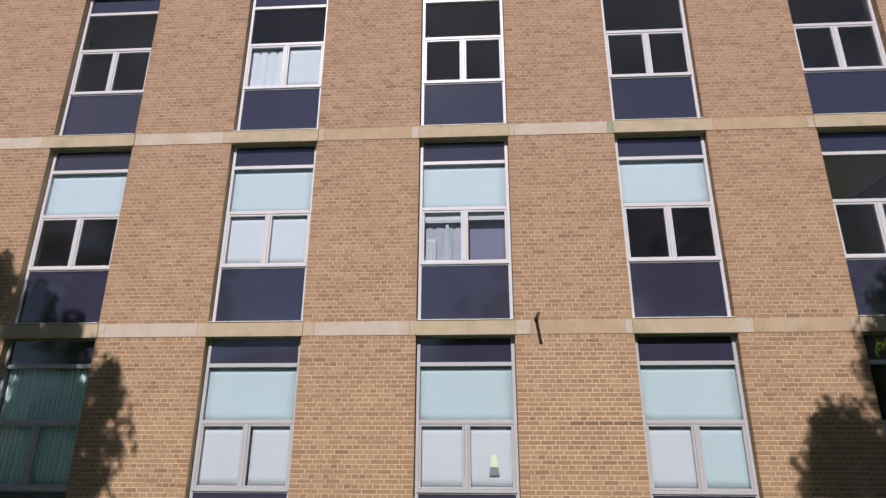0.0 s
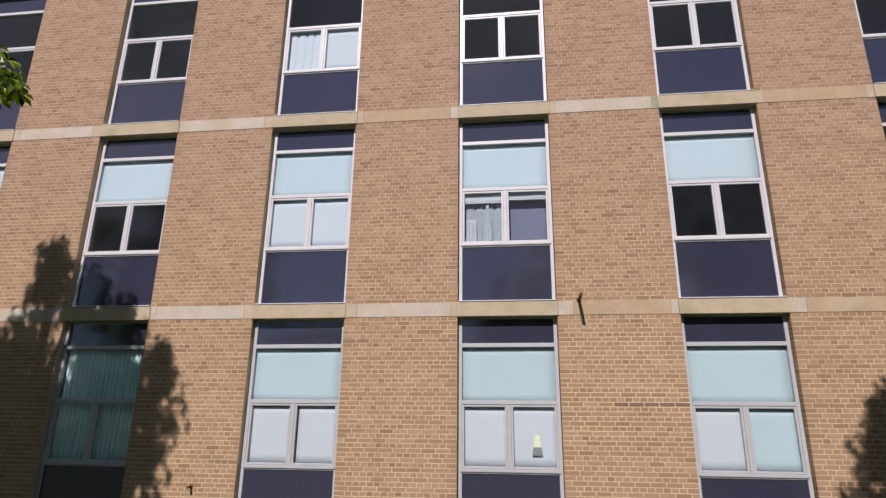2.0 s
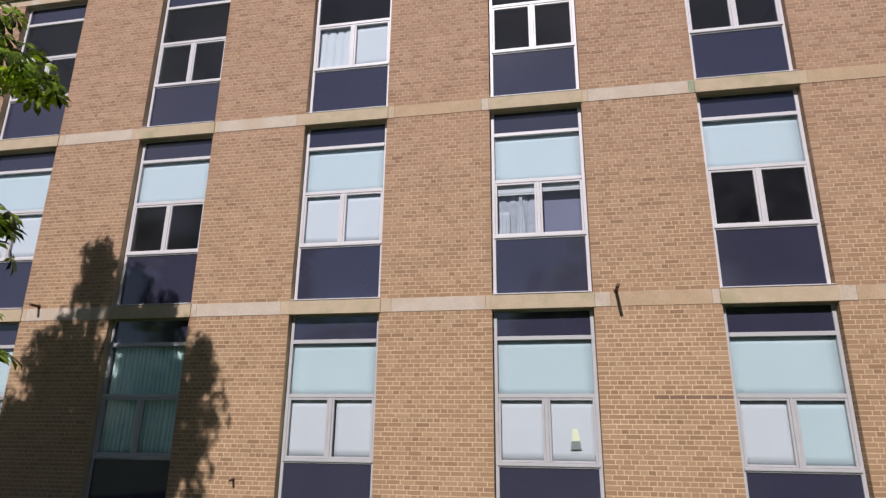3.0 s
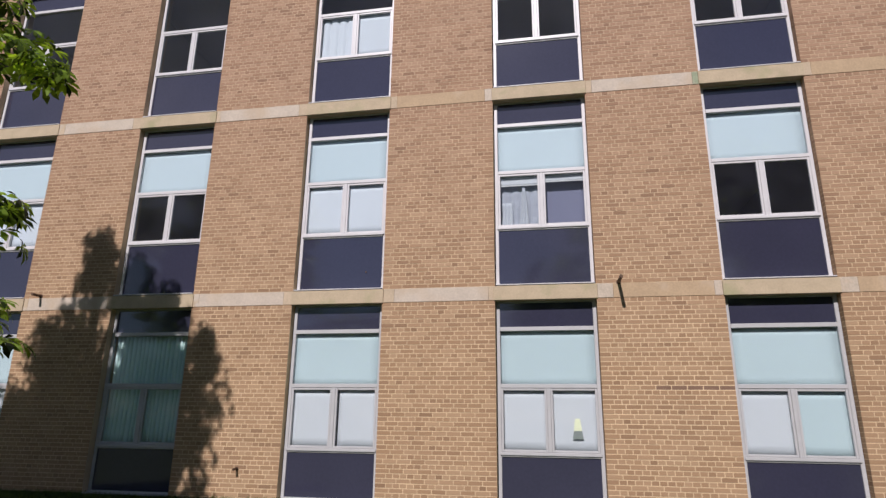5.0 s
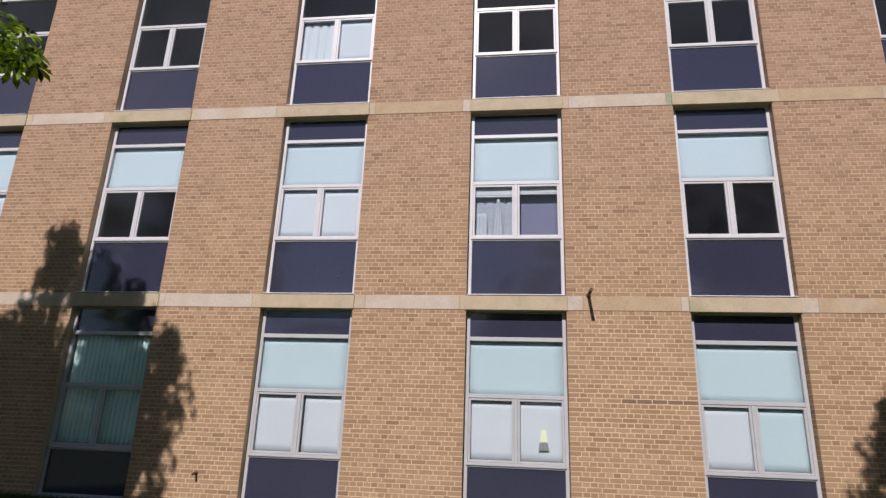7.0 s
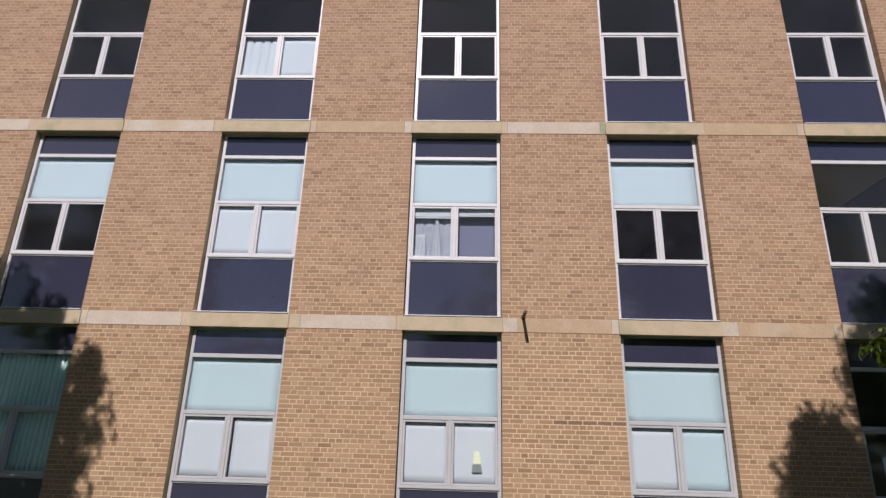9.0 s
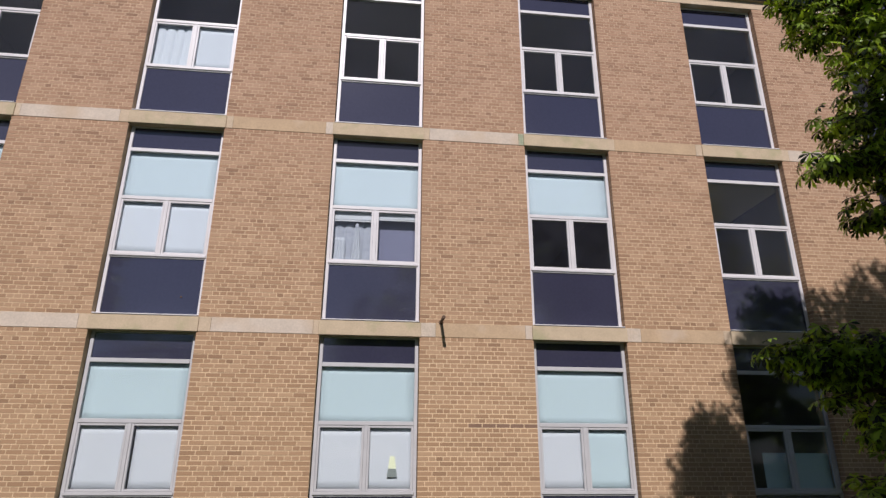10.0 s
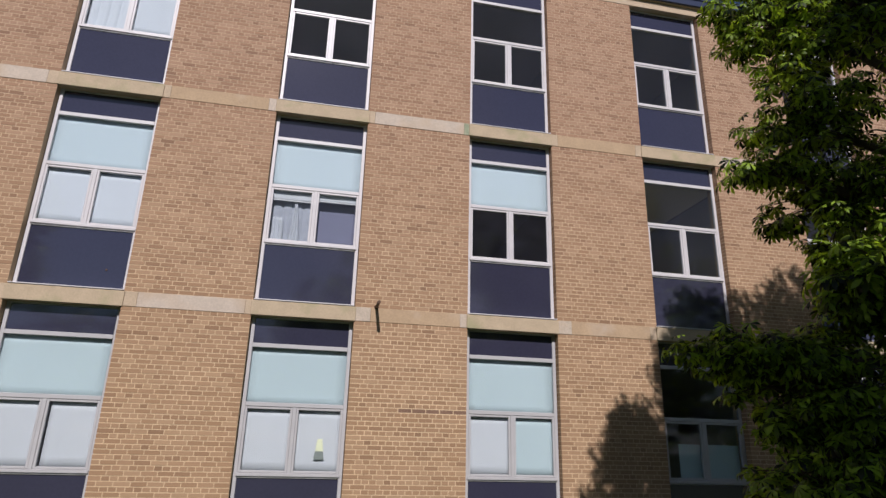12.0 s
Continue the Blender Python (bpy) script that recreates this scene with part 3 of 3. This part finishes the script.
# unseen lobes added out of view to keep sun and sky off the crown
unseen_shade = [
    ((4.95, -8.0, 6.6), (0.55, 0.4, 0.5), 90, 2.3),
    ((5.0, -7.8, 2.2), (1.0, 0.5, 1.0), 110, 2.3), ((6.9, -7.2, 1.9), (0.9, 0.5, 1.0), 60, 2.3),
    ((6.3, -8.0, 8.3), (0.9, 0.4, 1.0), 120, 2.3), ((4.1, -8.0, 4.9), (0.7, 0.4, 0.6), 100, 2.3),
    ((5.1, -8.0, 3.9), (1.4, 0.5, 0.8), 330, 2.3), ((6.7, -7.2, 3.8), (0.9, 0.5, 0.9), 120, 2.3), ((6.6, -7.2, 6.3), (0.8, 0.5, 0.9), 110, 2.3),
    ((5.7, -8.0, 6.75), (0.7, 0.4, 0.75), 150, 2.3), ((5.88, -8.0, 7.3), (0.75, 0.4, 0.68), 130, 2.3), ((6.8, -8.2, 5.7), (0.8, 0.4, 0.8), 80, 2.3), ((8.0, -7.0, 6.0), (1.2, 1.0, 1.5), 100, 1.85)]
high_crown = [
    ((8.0, -5.0, 4.7), (0.9, 0.9, 0.9), 87), ((6.75, -5.0, 4.3), (0.75, 0.6, 0.85), 70), ((5.75, -5.0, 2.4), (0.55, 0.4, 0.35), 75), ((6.3, -5.0, 5.85), (0.9, 0.35, 0.75), 123), ((5.45, -5.0, 6.15), (0.5, 0.3, 0.5), 87), ((6.65, -5.0, 8.3), (0.3, 0.2, 0.45), 65), ((7.7, -5.0, 7.5), (1.05, 0.35, 1.2), 276),
    ((6.5, -5.0, 7.1), (0.68, 0.3, 0.95), 218), ((7.0, -5.0, 8.0), (0.6, 0.3, 0.75), 130), ((9.1, -5.0, 8.1), (1.2, 0.4, 1.2), 290),
    ((7.6, -5.0, 6.0), (1.1, 0.5, 0.9), 246), ((9.3, -5.0, 6.0), (1.4, 0.9, 1.4), 290), ((9.6, -5.0, 3.5), (1.5, 1.4, 1.5), 218), ((11.4, -5.0, 5.2), (1.3, 0.8, 1.3), 218)]
tree((8.4, -5.2, -0.25), (8.6, -5.0, 8.6), low_crown + unseen_shade + high_crown, 11, "tall horse chestnut tree with drooping palmate leaves", 0.112)
hanging = [
    ((-3.02, -6.2, 3.92), (0.48, 0.4, 0.26), 18), ((-2.72, -6.2, 3.50), (0.42, 0.3, 0.07), 11), ((-2.72, -6.2, 2.44), (0.3, 0.3, 0.16), 12),
    ((-2.64, -6.2, 1.68), (0.36, 0.33, 0.2), 20), ((-4.6, -6.0, 3.2), (0.6, 0.6, 0.9), 50)]
crown = [
    ((-5.5, -5.0, 7.0), (0.16, 0.2, 0.34), 16), ((-5.84, -5.0, 6.25), (0.82, 0.3, 1.0), 115), ((-5.8, -5.0, 5.1), (0.64, 0.3, 0.8), 70), ((-6.7, -5.0, 6.5), (0.75, 0.4, 0.8), 170), ((-8.3, -5.0, 5.6), (0.9, 0.4, 0.8), 90),
    ((-7.1, -5.0, 8.15), (0.3, 0.25, 0.6), 60), ((-6.42, -5.0, 7.85), (0.2, 0.2, 0.4), 35), ((-10.6, -5.2, 6.4), (0.8, 0.5, 0.9), 120), ((-9.1, -5.0, 5.3), (0.9, 0.4, 1.1), 220),
    ((-8.3, -5.0, 4.6), (0.9, 0.4, 0.9), 170), ((-6.6, -5.0, 7.3), (0.7, 0.3, 0.75), 100), ((-8.2, -5.0, 6.8), (0.75, 0.3, 1.0), 160),
    ((-7.78, -5.0, 8.4), (0.32, 0.25, 0.85), 75), ((-7.0, -5.0, 5.8), (1.2, 0.4, 1.1), 220), ((-6.9, -5.0, 4.4), (1.7, 0.5, 0.9), 260),
    ((-9.2, -5.0, 4.2), (0.9, 0.8, 1.0), 110), ((-7.5, -5.0, 3.0), (1.5, 1.2, 1.0), 90)]
tree((-8.0, -5.2, -0.25), (-7.6, -5.0, 8.4), hanging + crown, 23, "horse chestnut tree with branches hanging low")


# ---- the trees across the lawn, mirrored in the window glass ----
def far_tree(seed):
    r = random.Random(seed)
    ob = tagged(new("broadleaf_tree"), "dark broadleaf tree across the lawn", "tree", group="trees across the lawn")
    bm = bmesh.new()
    tube(bm, [(0, 0, -0.6), (0.05, 0, 1.5), (-0.1, 0.1, 4.0), (0.1, 0, 7.5)], [0.34, 0.26, 0.2, 0.06], 9)
    part("trunk", bm, M_bark, ob)
    lobes = [(Vector((r.uniform(-2.4, 2.4), r.uniform(-2.0, 2.0), r.uniform(2.2, 8.6))), r.uniform(1.0, 1.9)) for _ in range(14)]
    tips = []
    for c, rad in lobes:
        for _ in range(36):
            d = Vector((r.gauss(0, 1), r.gauss(0, 1), r.gauss(0, 1))).normalized()
            tips.append((c + d * rad * r.random() ** 0.3, 1.0))
    foliage("crown", tips, 0.5, seed, ob, (3, 3))
    return ob


across = far_tree(31)
across.matrix_basis = pose(-21, -33, -0.36)
for i, (x, y, turn, grow) in enumerate(((-15, -36, 70, 1.1), (-9.5, -32, 200, 0.95), (-4, -35, 130, 1.15), (3.0, -33, 20, 1.5), (7, -36, 290, 1.1), (12, -32, 160, 1.0), (18, -35, 50, 1.15), (24, -33, 240, 1.0), (-28, -35, 100, 1.1), (31, -35, 330, 1.1))):
    copy_thing(across, pose(x, y, -0.36, 0, 0, turn)).scale = (grow, grow, grow)

# ---- grass ----
r = random.Random(5)
gv, gf = [], []
for _ in range(16000):
    x, y = r.uniform(-11, 0), -abs(r.gauss(0, 0.6)) - 0.01
    z, a, h, lean = ground_height(x, y) - 0.01, r.uniform(0, 6.28), r.uniform(0.03, 0.085), r.uniform(-0.03, 0.03)
    dx, dy = 0.004 * math.cos(a), 0.004 * math.sin(a)
    p = len(gv)
    gv += [(x - dx, y - dy, z), (x + dx, y + dy, z), (x + dx * 0.6 + lean * 0.4, min(y + dy * 0.6, -0.005), z + h * 0.6), (x - dx * 0.6 + lean * 0.4, min(y - dy * 0.6, -0.005), z + h * 0.6), (x + lean, min(y + lean, -0.005), z + h)]
    gf += [(p, p + 1, p + 2, p + 3), (p + 3, p + 2, p + 4)]
tagged(raw("grass", gv, gf, M_blade), "short green grass along the foot of the wall", "grass", kind="stuff")

# ---- bricks ----
STRETCH, JOINT = 0.2133, 0.012


def courses():
    """All bricks as x0, x1, z0, z1: English cross bond, one pier and storey after another."""
    for x0, x1 in PIERS:
        n = 3
        for z0, z1 in STOREYS:
            rows = round((z1 - z0) / 0.0675)
            high = (z1 - z0) / rows
            for i in range(rows):
                if n % 2 == 0:
                    half = STRETCH / 2 if n % 4 == 0 else 0.0
                    edges = [x0] + [x0 + (half or STRETCH) + STRETCH * j for j in range(8)]
                    edges.append(x1)
                else:
                    edges = [x0] + [x0 + 0.75 * STRETCH + STRETCH / 2 * j for j in range(15)] + [x1]
                for a, b in zip(edges, edges[1:]):
                    if b - a > 0.03:
                        yield a, b, z0 + high * i, z0 + high * (i + 1)
                n += 1


r = random.Random(3)
single, verts, faces, shared = 0, [], [], {}
for a, b, z0, z1 in courses():
    a, b, z0, z1 = a + (JOINT / 2 if a not in [p[0] for p in PIERS] else 0), b - JOINT / 2, z0 + JOINT / 2, z1 - JOINT / 2
    out = r.uniform(-0.0014, 0.0008)
    if 1.5 < a < 3.35 and 1.15 < z0 < 3.04 and single < 300:
        burnt = z0 < 1.70 < z1 and a > 2.2 and b - a > 0.15
        key = (round(b - a, 3), round(z1 - z0, 4), burnt)
        if key not in shared:
            w, h = key[:2]
            bm = bmesh.new()
            bar(bm, 0, w, 0, 0.135, 0, h, 0.002)
            me = bpy.data.meshes.new("brick")
            bm.to_mesh(me), bm.free()
            me.materials.append(M_brick_burnt if burnt else M_brick_one)
            shared[key] = me
        ob = new("brick", shared[key])
        ob.parent = wall
        ob.location = (a, out, z0)
        single += 1
        continue
    p, t = len(verts), 0.0015
    d = [r.uniform(-t, t) for _ in range(4)]
    verts += [(a, out, z0 + d[0]), (b, out, z0 + d[1]), (b, out, z1 + d[2]), (a, out, z1 + d[3]), (a, 0.135, z0), (b, 0.135, z0), (b, 0.135, z1), (a, 0.135, z1)]
    faces += [(p, p + 1, p + 2, p + 3), (p + 1, p + 5, p + 6, p + 2), (p + 4, p, p + 3, p + 7), (p + 3, p + 2, p + 6, p + 7), (p + 4, p + 5, p + 1, p)]
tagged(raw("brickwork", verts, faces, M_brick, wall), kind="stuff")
